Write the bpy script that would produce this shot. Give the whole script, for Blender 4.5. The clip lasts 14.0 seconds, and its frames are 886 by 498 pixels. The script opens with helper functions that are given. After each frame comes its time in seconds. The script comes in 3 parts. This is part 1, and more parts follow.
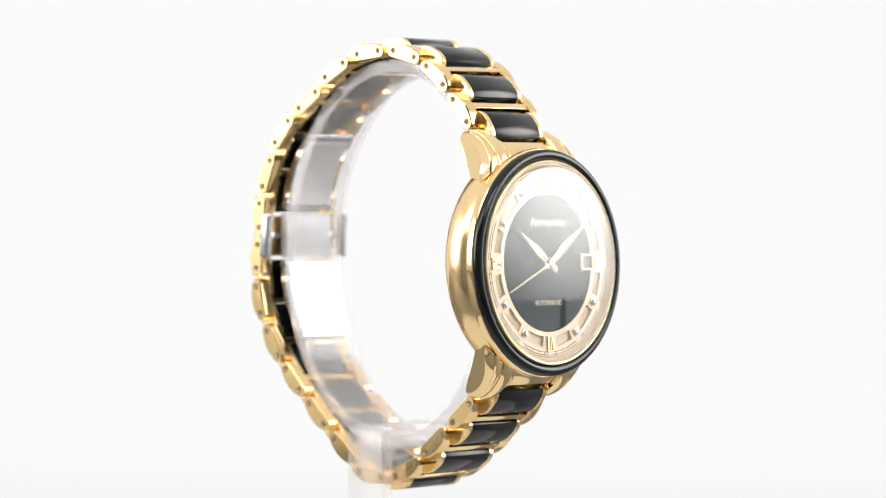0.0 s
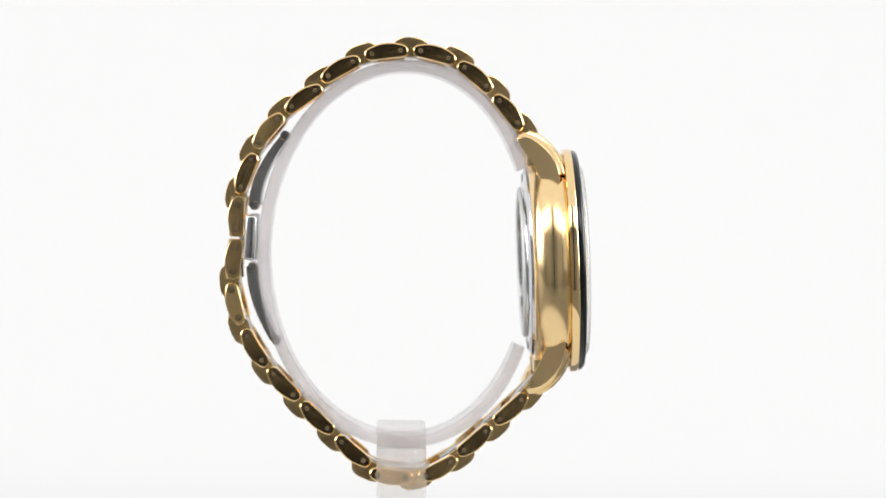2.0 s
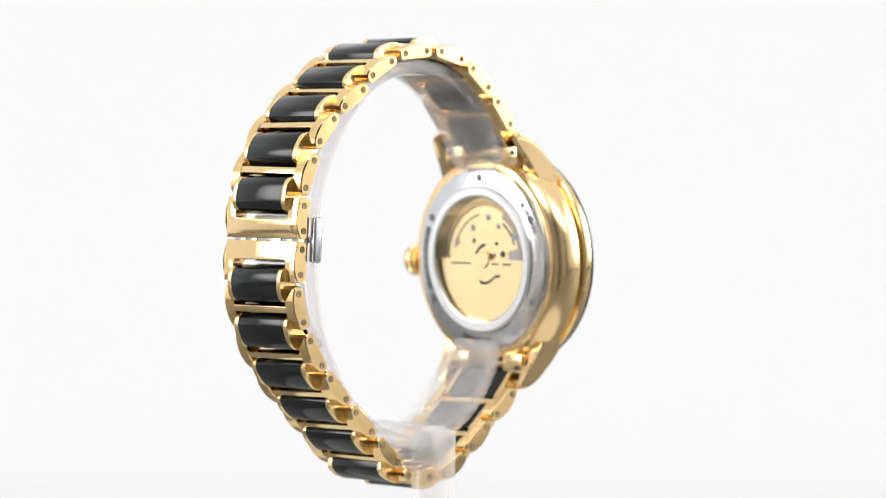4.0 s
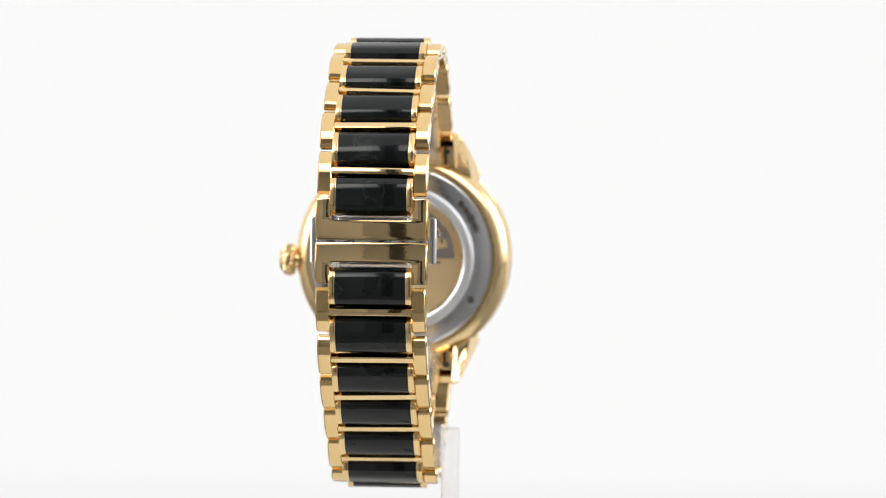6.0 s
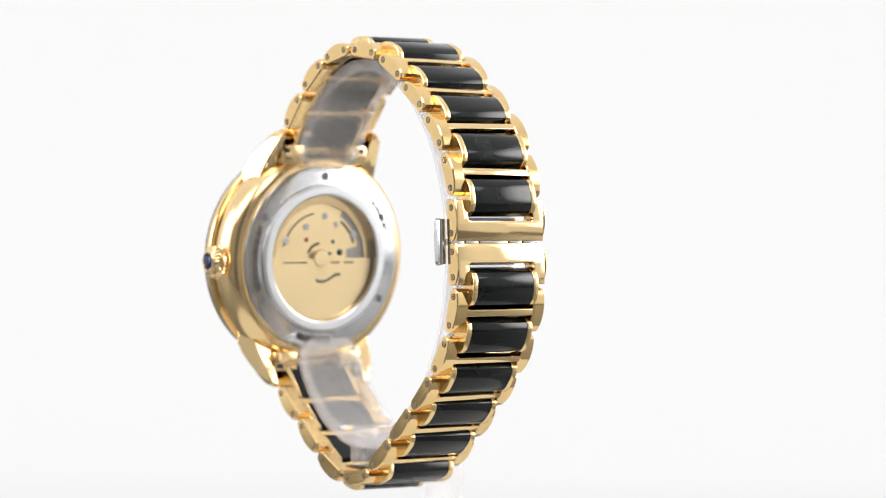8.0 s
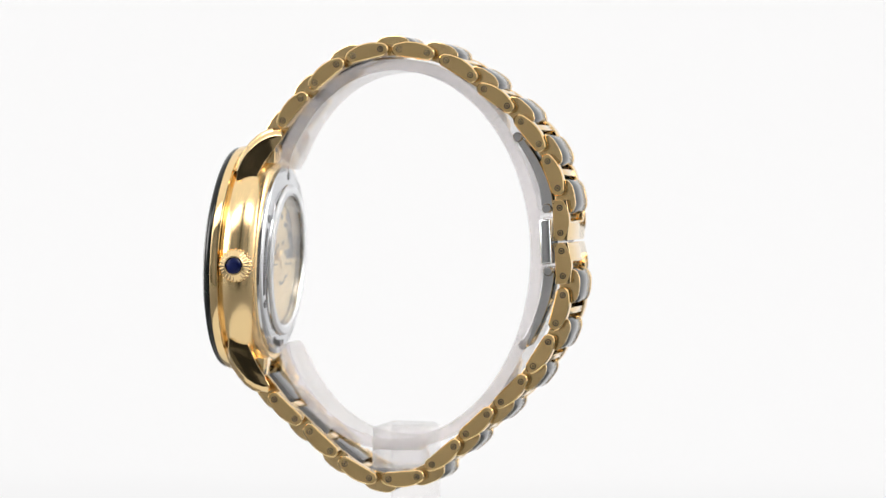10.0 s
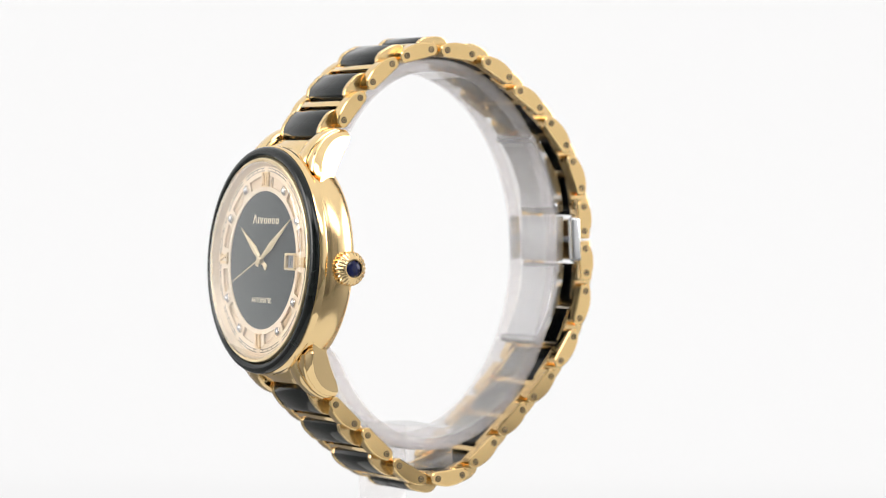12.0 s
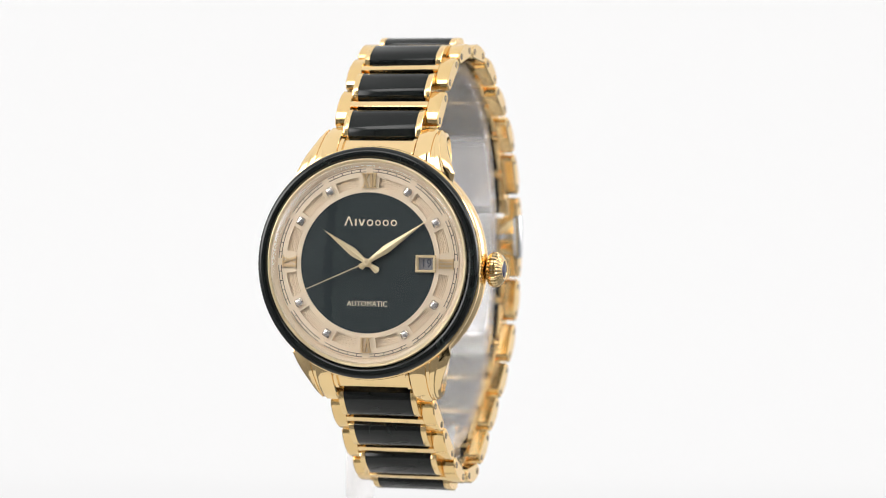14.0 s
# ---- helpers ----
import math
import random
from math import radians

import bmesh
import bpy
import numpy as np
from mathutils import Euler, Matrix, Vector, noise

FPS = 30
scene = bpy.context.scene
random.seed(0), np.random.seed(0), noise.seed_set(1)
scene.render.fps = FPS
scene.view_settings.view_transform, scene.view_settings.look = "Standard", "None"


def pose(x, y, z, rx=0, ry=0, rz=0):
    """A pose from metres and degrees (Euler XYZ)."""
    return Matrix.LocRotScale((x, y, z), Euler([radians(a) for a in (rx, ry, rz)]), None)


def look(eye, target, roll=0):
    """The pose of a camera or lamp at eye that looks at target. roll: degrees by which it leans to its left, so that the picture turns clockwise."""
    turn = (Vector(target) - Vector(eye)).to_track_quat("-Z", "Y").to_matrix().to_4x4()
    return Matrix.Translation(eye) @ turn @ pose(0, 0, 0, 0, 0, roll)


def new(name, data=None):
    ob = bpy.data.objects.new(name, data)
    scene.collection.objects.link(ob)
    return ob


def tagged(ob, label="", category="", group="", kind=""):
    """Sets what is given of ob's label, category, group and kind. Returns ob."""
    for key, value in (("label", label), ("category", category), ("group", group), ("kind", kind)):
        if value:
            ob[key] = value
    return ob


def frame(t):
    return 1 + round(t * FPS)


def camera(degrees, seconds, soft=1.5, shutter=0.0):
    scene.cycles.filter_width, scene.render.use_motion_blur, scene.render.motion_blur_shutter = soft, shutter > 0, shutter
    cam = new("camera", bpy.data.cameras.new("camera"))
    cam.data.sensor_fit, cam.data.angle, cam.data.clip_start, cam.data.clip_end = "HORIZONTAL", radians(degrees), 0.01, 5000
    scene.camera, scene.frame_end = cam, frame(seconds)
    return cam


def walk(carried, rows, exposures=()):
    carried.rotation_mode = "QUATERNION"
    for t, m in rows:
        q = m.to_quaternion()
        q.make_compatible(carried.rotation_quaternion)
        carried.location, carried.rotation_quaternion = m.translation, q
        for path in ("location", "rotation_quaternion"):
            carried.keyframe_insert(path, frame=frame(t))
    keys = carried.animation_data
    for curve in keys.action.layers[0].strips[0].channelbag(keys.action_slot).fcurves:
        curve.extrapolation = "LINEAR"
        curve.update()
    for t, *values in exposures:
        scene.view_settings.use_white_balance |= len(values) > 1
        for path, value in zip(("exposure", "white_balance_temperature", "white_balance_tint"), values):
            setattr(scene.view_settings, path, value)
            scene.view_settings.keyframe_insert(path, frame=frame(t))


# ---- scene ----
MM = 0.001
EYE_HEIGHT = 0.135          # lens above the turntable
DISTANCE = 0.662            # lens to the turntable's axis

# ---- camera ----
cam = camera(13.81, 14.0, soft=1.0)
AIM = (math.sin(radians(0.587)), math.cos(radians(0.587)), -math.tan(radians(1.222)))
EYE = (0.0, -DISTANCE, EYE_HEIGHT)
VIEW = look(EYE, (EYE[0] + AIM[0], EYE[1] + AIM[1], EYE[2] + AIM[2]), 0.514)
walk(cam, [(0.0, VIEW), (14.0, VIEW)])
cam.data.dof.use_dof = True
cam.data.dof.focus_distance = 0.634
cam.data.dof.aperture_fstop = 18.0

# ---- world ----
world = bpy.data.worlds.new("studio")
world.use_nodes = True
world.node_tree.nodes["Background"].inputs[0].default_value = (0.9, 0.93, 1.0, 1)
world.node_tree.nodes["Background"].inputs[1].default_value = 0.25
scene.world = world


# ---- materials ----
def material(name, color, rough=0.4, metal=0.0, grain=0.0, grain_scale=900.0, rough_var=0.0, stretch=None, coat=0.0, color_var=0.0):
    m = bpy.data.materials.new(name)
    m.use_nodes = True
    nt = m.node_tree
    b = nt.nodes["Principled BSDF"]
    b.inputs["Base Color"].default_value = (*color, 1)
    b.inputs["Roughness"].default_value = rough
    b.inputs["Metallic"].default_value = metal
    b.inputs["Coat Weight"].default_value = coat
    b.inputs["Coat Roughness"].default_value = 0.03
    tc = nt.nodes.new("ShaderNodeTexCoord")
    vec = tc.outputs["Object"]
    if stretch:
        mp = nt.nodes.new("ShaderNodeMapping")
        mp.inputs["Scale"].default_value = stretch
        nt.links.new(vec, mp.inputs["Vector"])
        vec = mp.outputs["Vector"]
    if grain or rough_var or color_var:
        n1 = nt.nodes.new("ShaderNodeTexNoise")
        n1.inputs["Scale"].default_value = grain_scale
        n1.inputs["Detail"].default_value = 4
        nt.links.new(vec, n1.inputs["Vector"])
        n2 = nt.nodes.new("ShaderNodeTexNoise")
        n2.inputs["Scale"].default_value = 160.0
        n2.inputs["Detail"].default_value = 3
        nt.links.new(tc.outputs["Object"], n2.inputs["Vector"])
    if rough_var:
        mix = nt.nodes.new("ShaderNodeMath")
        mix.operation = "MULTIPLY"
        nt.links.new(n1.outputs["Fac"], mix.inputs[0])
        nt.links.new(n2.outputs["Fac"], mix.inputs[1])
        mr = nt.nodes.new("ShaderNodeMapRange")
        mr.inputs["From Min"].default_value = 0.1
        mr.inputs["From Max"].default_value = 0.45
        mr.inputs["To Min"].default_value = max(0.01, rough - rough_var)
        mr.inputs["To Max"].default_value = rough + rough_var
        nt.links.new(mix.outputs[0], mr.inputs["Value"])
        nt.links.new(mr.outputs[0], b.inputs["Roughness"])
    if color_var:
        cr = nt.nodes.new("ShaderNodeMix")
        cr.data_type = "RGBA"
        cr.inputs[6].default_value = (*[c * (1 - color_var) for c in color], 1)
        cr.inputs[7].default_value = (*[min(1, c * (1 + color_var)) for c in color], 1)
        nt.links.new(n2.outputs["Fac"], cr.inputs[0])
        nt.links.new(cr.outputs[2], b.inputs["Base Color"])
    if grain:
        bp = nt.nodes.new("ShaderNodeBump")
        bp.inputs["Strength"].default_value = grain
        bp.inputs["Distance"].default_value = 0.00005
        nt.links.new(n1.outputs["Fac"], bp.inputs["Height"])
        nt.links.new(bp.outputs[0], b.inputs["Normal"])
    return m


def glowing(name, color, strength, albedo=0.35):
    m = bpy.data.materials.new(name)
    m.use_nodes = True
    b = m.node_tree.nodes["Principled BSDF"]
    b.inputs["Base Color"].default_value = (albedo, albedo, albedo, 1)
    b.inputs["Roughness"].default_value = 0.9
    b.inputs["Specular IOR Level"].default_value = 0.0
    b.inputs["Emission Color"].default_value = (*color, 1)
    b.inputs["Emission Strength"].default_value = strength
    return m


def softbox_cloth(name, color, strength, half_x, half_y):
    """Glowing cloth, brightest before its bulb and weaker towards the rim."""
    m = glowing(name, color, strength)
    nt = m.node_tree
    tc = nt.nodes.new("ShaderNodeTexCoord")
    mp = nt.nodes.new("ShaderNodeMapping")
    mp.inputs["Scale"].default_value = (0.92 / half_x, 0.92 / half_y, 0.0)
    gr = nt.nodes.new("ShaderNodeTexGradient")
    gr.gradient_type = "SPHERICAL"
    mr = nt.nodes.new("ShaderNodeMapRange")
    mr.inputs["From Max"].default_value = 0.6
    mr.inputs["To Min"].default_value = 0.1 * strength
    mr.inputs["To Max"].default_value = strength
    nt.links.new(tc.outputs["Object"], mp.inputs["Vector"])
    nt.links.new(mp.outputs["Vector"], gr.inputs["Vector"])
    nt.links.new(gr.outputs["Fac"], mr.inputs["Value"])
    nt.links.new(mr.outputs[0], m.node_tree.nodes["Principled BSDF"].inputs["Emission Strength"])
    return m


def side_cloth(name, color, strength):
    """Cloth with an added glow, faded towards its front end to soften its mirrored edge."""
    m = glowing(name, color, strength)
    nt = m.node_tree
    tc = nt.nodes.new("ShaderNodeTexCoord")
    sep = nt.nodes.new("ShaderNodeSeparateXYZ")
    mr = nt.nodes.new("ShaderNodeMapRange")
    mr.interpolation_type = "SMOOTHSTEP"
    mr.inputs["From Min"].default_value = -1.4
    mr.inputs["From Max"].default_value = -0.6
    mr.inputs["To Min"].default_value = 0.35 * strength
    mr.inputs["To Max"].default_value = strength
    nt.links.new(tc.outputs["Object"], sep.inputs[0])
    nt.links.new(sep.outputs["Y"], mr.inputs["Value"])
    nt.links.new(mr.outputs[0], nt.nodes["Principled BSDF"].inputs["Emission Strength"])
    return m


def pane(name, tint, rough, ior, haze=0.0, backlit=0.5, fall=5.0):
    """Thin clear glass or acrylic: light goes straight through, Fresnel gloss on top, a little milky haze."""
    m = bpy.data.materials.new(name)
    m.use_nodes = True
    nt = m.node_tree
    nt.nodes.remove(nt.nodes["Principled BSDF"])
    tr = nt.nodes.new("ShaderNodeBsdfTransparent")
    tr.inputs["Color"].default_value = (*tint, 1)
    gl = nt.nodes.new("ShaderNodeBsdfGlossy")
    gl.inputs["Roughness"].default_value = rough
    lw = nt.nodes.new("ShaderNodeLayerWeight")
    lw.inputs["Blend"].default_value = 0.5
    pw = nt.nodes.new("ShaderNodeMath")
    pw.operation = "POWER"
    pw.inputs[1].default_value = fall
    fr = nt.nodes.new("ShaderNodeMath")
    fr.operation = "MULTIPLY_ADD"
    fr.inputs[1].default_value = 0.95
    fr.inputs[2].default_value = ((ior - 1) / (ior + 1)) ** 2
    nt.links.new(lw.outputs["Facing"], pw.inputs[0])
    nt.links.new(pw.outputs[0], fr.inputs[0])
    body = tr.outputs[0]
    if haze:
        df = nt.nodes.new("ShaderNodeBsdfDiffuse")
        df.inputs["Color"].default_value = (0.93, 0.92, 0.925, 1)
        tl = nt.nodes.new("ShaderNodeBsdfTranslucent")
        tl.inputs["Color"].default_value = (0.98, 0.965, 0.97, 1)
        half = nt.nodes.new("ShaderNodeMixShader")
        half.inputs[0].default_value = backlit
        nt.links.new(df.outputs[0], half.inputs[1])
        nt.links.new(tl.outputs[0], half.inputs[2])
        milky = nt.nodes.new("ShaderNodeMixShader")
        milky.inputs[0].default_value = haze
        nt.links.new(body, milky.inputs[1])
        nt.links.new(half.outputs[0], milky.inputs[2])
        body = milky.outputs[0]
    mix = nt.nodes.new("ShaderNodeMixShader")
    nt.links.new(fr.outputs[0], mix.inputs[0])
    nt.links.new(body, mix.inputs[1])
    nt.links.new(gl.outputs[0], mix.inputs[2])
    nt.links.new(mix.outputs[0], nt.nodes["Material Output"].inputs["Surface"])
    return m


def clear(name, tint, rough, ior):
    m = bpy.data.materials.new(name)
    m.use_nodes = True
    b = m.node_tree.nodes["Principled BSDF"]
    b.inputs["Base Color"].default_value = (*tint, 1)
    b.inputs["Roughness"].default_value = rough
    b.inputs["IOR"].default_value = ior
    b.inputs["Transmission Weight"].default_value = 1.0
    return m


GOLD = material("polished gold plating", (0.90, 0.668, 0.352), 0.08, 1.0, grain=0.05, grain_scale=2500, rough_var=0.03, color_var=0.03)
GOLD_SOFT = material("soft polished gold plating", (0.90, 0.668, 0.352), 0.2, 1.0, grain=0.05, grain_scale=2500, rough_var=0.04, color_var=0.03)
SATIN = material("satin gold plating", (0.87, 0.622, 0.295), 0.09, 1.0, grain=0.04, grain_scale=1200, rough_var=0.05, stretch=(1, 0.08, 1), color_var=0.04)
CHAMPAGNE = material("champagne dial metal", (0.84, 0.70, 0.53), 0.42, 0.22, grain=0.02, grain_scale=4000, rough_var=0.05, color_var=0.03)
INDEX = material("pale gold index", (0.82, 0.68, 0.44), 0.36, 0.75, rough_var=0.04)
CAP = material("fine-brushed gold cap", (0.88, 0.645, 0.325), 0.22, 1.0, grain=0.05, rough_var=0.05, color_var=0.04)
PIN = material("satin gold pin", (0.46, 0.31, 0.14), 0.3, 1.0, rough_var=0.05)
CERAMIC = material("black jade ceramic", (0.0055, 0.0075, 0.0075), 0.09, 0.0, rough_var=0.025, grain_scale=1500, color_var=0.25)
DIAL = material("black green dial lacquer", (0.026, 0.036, 0.039), 0.5, 0.0, color_var=0.05)
DIAL.node_tree.nodes["Principled BSDF"].inputs["Specular IOR Level"].default_value = 0.15
LETTER = material("gilt dial lettering", (0.92, 0.82, 0.62), 0.4, 0.1)
NUMERAL = material("raised gold numeral", (0.84, 0.64, 0.37), 0.3, 0.85, rough_var=0.04)
STEEL = material("polished steel", (0.58, 0.59, 0.61), 0.16, 1.0, rough_var=0.04, color_var=0.03)
GUNMETAL = material("dark steel screw", (0.22, 0.22, 0.23), 0.25, 1.0, rough_var=0.05)
STEEL_BRUSHED = material("brushed steel", (0.67, 0.68, 0.70), 0.2, 1.0, grain=0.03, rough_var=0.06, color_var=0.04)
STEEL_SATIN = material("satin steel", (0.66, 0.67, 0.69), 0.56, 1.0, grain=0.03, rough_var=0.06, color_var=0.04)
ROTOR = material("gilt movement metal", (0.90, 0.71, 0.40), 0.40, 1.0, grain=0.12, grain_scale=2000, rough_var=0.06, color_var=0.05)
GREY_BRIDGE = material("grey movement steel", (0.36, 0.33, 0.31), 0.4, 1.0, rough_var=0.06)
# Carries the shade inside holes and slots as colour; also darkens engraving.
DARK = material("dark recess shade and engraving", (0.015, 0.012, 0.010), 0.5)
RUBY = material("movement jewel", (0.35, 0.08, 0.05), 0.15)
PRINT = material("dark minute print", (0.06, 0.05, 0.04), 0.6)
# The deep date window's shade is put into this grey.
PAPER = material("date disc with window shade", (0.22, 0.22, 0.24), 0.6)
INK = material("date ink", (0.02, 0.03, 0.06), 0.6)
SAPPHIRE_BLUE = material("blue jewel", (0.002, 0.006, 0.055), 0.06, 0.0, color_var=0.4)
SETTING = material("pale rhodium setting", (0.74, 0.68, 0.60), 0.2, 0.9, rough_var=0.05)
STONE = material("clear brilliant stone", (0.62, 0.61, 0.62), 0.06, 0.75)
CRYSTAL = pane("watch crystal", (1, 1, 1), 0.0, 1.54, fall=2.5)
BACK_GLASS = pane("case back glass", (1, 1, 1), 0.0, 1.35)
ACRYLIC = pane("clear acrylic", (0.985, 0.98, 0.98), 0.03, 1.58, 0.21, 0.5)
ACRYLIC_BLOCK = pane("thick clear acrylic", (0.985, 0.98, 0.98), 0.03, 1.40, 0.18, 0.95)
FROSTED = pane("cut acrylic edge", (0.995, 0.985, 0.99), 0.12, 1.40, 0.14, 0.95)
DISC = material("white turntable", (0.5, 0.5, 0.49), 0.5, color_var=0.03)
TABLE = material("grey table top", (0.12, 0.118, 0.115), 0.6, color_var=0.08)
# The paper's brightness is its own emission; no lamp stands behind it.
BACK = glowing("self-glowing white backdrop", (0.99, 0.985, 0.985), 0.82, 0.12)
# Unseen side and top cloths glow by added emission, without lamps behind.
SOFT_SIDE = side_cloth("self-glowing side cloth", (1.0, 0.99, 0.98), 0.6)
SOFT_TOP = glowing("self-glowing top cloth", (1.0, 0.99, 0.98), 0.65)
LAMP = softbox_cloth("softbox front cloth", (1.0, 0.985, 0.965), 8.6, 0.40, 0.32)
LAMP_FRONT = softbox_cloth("front softbox cloth", (1.0, 0.985, 0.965), 5.0, 0.8, 0.27)
ROOM = material("white room wall", (0.75, 0.74, 0.72), 0.9, color_var=0.05)
FLOOR = material("dark grey floor", (0.12, 0.115, 0.11), 0.7, color_var=0.15)
GREY_PANEL = material("grey reflection panel", (0.40, 0.39, 0.38), 0.9, color_var=0.1)
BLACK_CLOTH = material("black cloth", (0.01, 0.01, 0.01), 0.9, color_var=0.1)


def add_veins(m, color):
    """Sparse pale veins of jade in a dark gloss body, different in each piece."""
    nt = m.node_tree
    b = nt.nodes["Principled BSDF"]
    tc, oi = nt.nodes.new("ShaderNodeTexCoord"), nt.nodes.new("ShaderNodeObjectInfo")
    off = nt.nodes.new("ShaderNodeVectorMath")
    off.operation = "MULTIPLY_ADD"
    off.inputs[1].default_value = (1, 1, 1)
    nt.links.new(tc.outputs["Object"], off.inputs[0])
    nt.links.new(oi.outputs["Random"], off.inputs[2])
    n = nt.nodes.new("ShaderNodeTexNoise")
    n.inputs["Scale"].default_value = 110.0
    n.inputs["Detail"].default_value = 3
    n.inputs["Distortion"].default_value = 1.2
    nt.links.new(off.outputs[0], n.inputs["Vector"])
    ramp = nt.nodes.new("ShaderNodeValToRGB")
    ramp.color_ramp.elements[0].position = 0.60
    ramp.color_ramp.elements[0].color = (0, 0, 0, 1)
    ramp.color_ramp.elements[1].position = 0.615
    ramp.color_ramp.elements[1].color = (1, 1, 1, 1)
    end = ramp.color_ramp.elements.new(0.635)
    end.color = (0, 0, 0, 1)
    nt.links.new(n.outputs["Fac"], ramp.inputs["Fac"])
    mix = nt.nodes.new("ShaderNodeMix")
    mix.data_type = "RGBA"
    old = b.inputs["Base Color"].links[0].from_socket
    nt.links.new(ramp.outputs["Color"], mix.inputs[0])
    nt.links.new(old, mix.inputs[6])
    mix.inputs[7].default_value = (*color, 1)
    nt.links.new(mix.outputs[2], b.inputs["Base Color"])


CERAMIC.node_tree.nodes["Principled BSDF"].inputs["Specular IOR Level"].default_value = 0.34
add_veins(CERAMIC, (0.013, 0.018, 0.016))


# ---- mesh helpers ----
def finish(bm, angle=32):
    bmesh.ops.recalc_face_normals(bm, faces=bm.faces[:])
    for f in bm.faces:
        f.smooth = True
    for e in bm.edges:
        wide = any(len(f.verts) > 4 for f in e.link_faces)
        if len(e.link_faces) == 2 and e.calc_face_angle(0) > radians(12 if wide else angle):
            e.smooth = False


def mesh_of(name, bm, mat, angle=24, scale=MM):
    finish(bm, angle)
    bmesh.ops.scale(bm, vec=(scale,) * 3, verts=bm.verts[:])
    me = bpy.data.meshes.new(name)
    bm.to_mesh(me)
    bm.free()
    me.materials.append(mat)
    return me


def part(name, bm, mat, parent, label="", m=None, angle=24, kind=""):
    """One mesh object under parent; bm in millimetres (or a ready mesh), m its pose in the parent's space."""
    me = bm if isinstance(bm, bpy.types.Mesh) else mesh_of(name, bm, mat, angle)
    ob = new(name, me)
    ob.parent = parent
    if m is not None:
        ob.matrix_basis = m
    return tagged(ob, label, kind=kind)


def mm_pose(m):
    """A pose given in millimetres, as one in metres."""
    r = m.copy()
    r.translation = r.translation * MM
    return r


def box(bm, x0, x1, y0, y1, z0, z1, bevel=0.0, seg=2):
    vs = [bm.verts.new(p) for p in ((x0, y0, z0), (x1, y0, z0), (x1, y1, z0), (x0, y1, z0), (x0, y0, z1), (x1, y0, z1), (x1, y1, z1), (x0, y1, z1))]
    fs = [bm.faces.new([vs[i] for i in q]) for q in ((0, 3, 2, 1), (4, 5, 6, 7), (0, 1, 5, 4), (1, 2, 6, 5), (2, 3, 7, 6), (3, 0, 4, 7))]
    if bevel:
        bmesh.ops.bevel(bm, geom=list({e for f in fs for e in f.edges}), offset=bevel, segments=seg, affect="EDGES", profile=0.5)
    return bm


def prism(bm, outline, a, b, axis="x", bevel=0.0, seg=2, taper=None):
    """Extrude an outline of (p, q) from a to b. axis x: (p, q) are y, z; axis z: (p, q) are x, y. taper(t, p, q) may shift the points."""
    ends = []
    for t in (a, b):
        ring = []
        for p, q in outline:
            if taper:
                p, q = taper(t, p, q)
            ring.append(bm.verts.new((t, p, q) if axis == "x" else (p, q, t)))
        ends.append(ring)
    n = len(outline)
    fs = [bm.faces.new(ends[0]), bm.faces.new(ends[1][::-1])]
    for i in range(n):
        fs.append(bm.faces.new([ends[0][i], ends[1][i], ends[1][(i + 1) % n], ends[0][(i + 1) % n]]))
    if bevel:
        caps = list({e for f in fs[:2] for e in f.edges})
        bmesh.ops.recalc_face_normals(bm, faces=fs)
        bmesh.ops.bevel(bm, geom=caps, offset=bevel, segments=seg, affect="EDGES", profile=0.5)
    return bm


def lathe(bm, profile, seg=128, closed=False, a0=0.0, a1=360.0, ripple=None):
    """Turn (r, h) points about z."""
    full = abs(a1 - a0) >= 359.99
    steps = seg if full else seg + 1
    rings = []
    for i in range(steps):
        a = radians(a0 + (a1 - a0) * i / seg)
        ring = []
        for r, h in profile:
            k = r * (ripple(i, r, h) if ripple else 1)
            ring.append(bm.verts.new((k * math.cos(a), k * math.sin(a), h)))
        rings.append(ring)
    n = len(profile)
    for i in range(steps if full else seg):
        r0, r1 = rings[i], rings[(i + 1) % steps]
        for j in range(n if closed else n - 1):
            k = (j + 1) % n
            bm.faces.new([r0[j], r1[j], r1[k], r0[k]])
    if closed and not full:
        bm.faces.new(rings[0])
        bm.faces.new(rings[-1][::-1])
    bmesh.ops.remove_doubles(bm, verts=bm.verts[:], dist=1e-5)
    return bm


def disc(bm, r, h0, h1, seg=48, bevel=0.0, cx=0.0, cy=0.0):
    b = min(bevel, r * 0.4)
    prof = [(0, h0), (r, h0), (r, h1 - b), (r - b, h1), (0, h1)] if b else [(0, h0), (r, h0), (r, h1), (0, h1)]
    t = bmesh.new()
    lathe(t, prof, seg)
    bmesh.ops.translate(t, vec=(cx, cy, 0), verts=t.verts[:])
    me = bpy.data.meshes.new("tmp")
    t.to_mesh(me)
    t.free()
    bm.from_mesh(me)
    bpy.data.meshes.remove(me)
    return bm


def sector(bm, r0, r1, a0, a1, h0, h1, seg=12):
    return lathe(bm, [(r0, h0), (r1, h0), (r1, h1), (r0, h1)], seg, True, a0, a1)


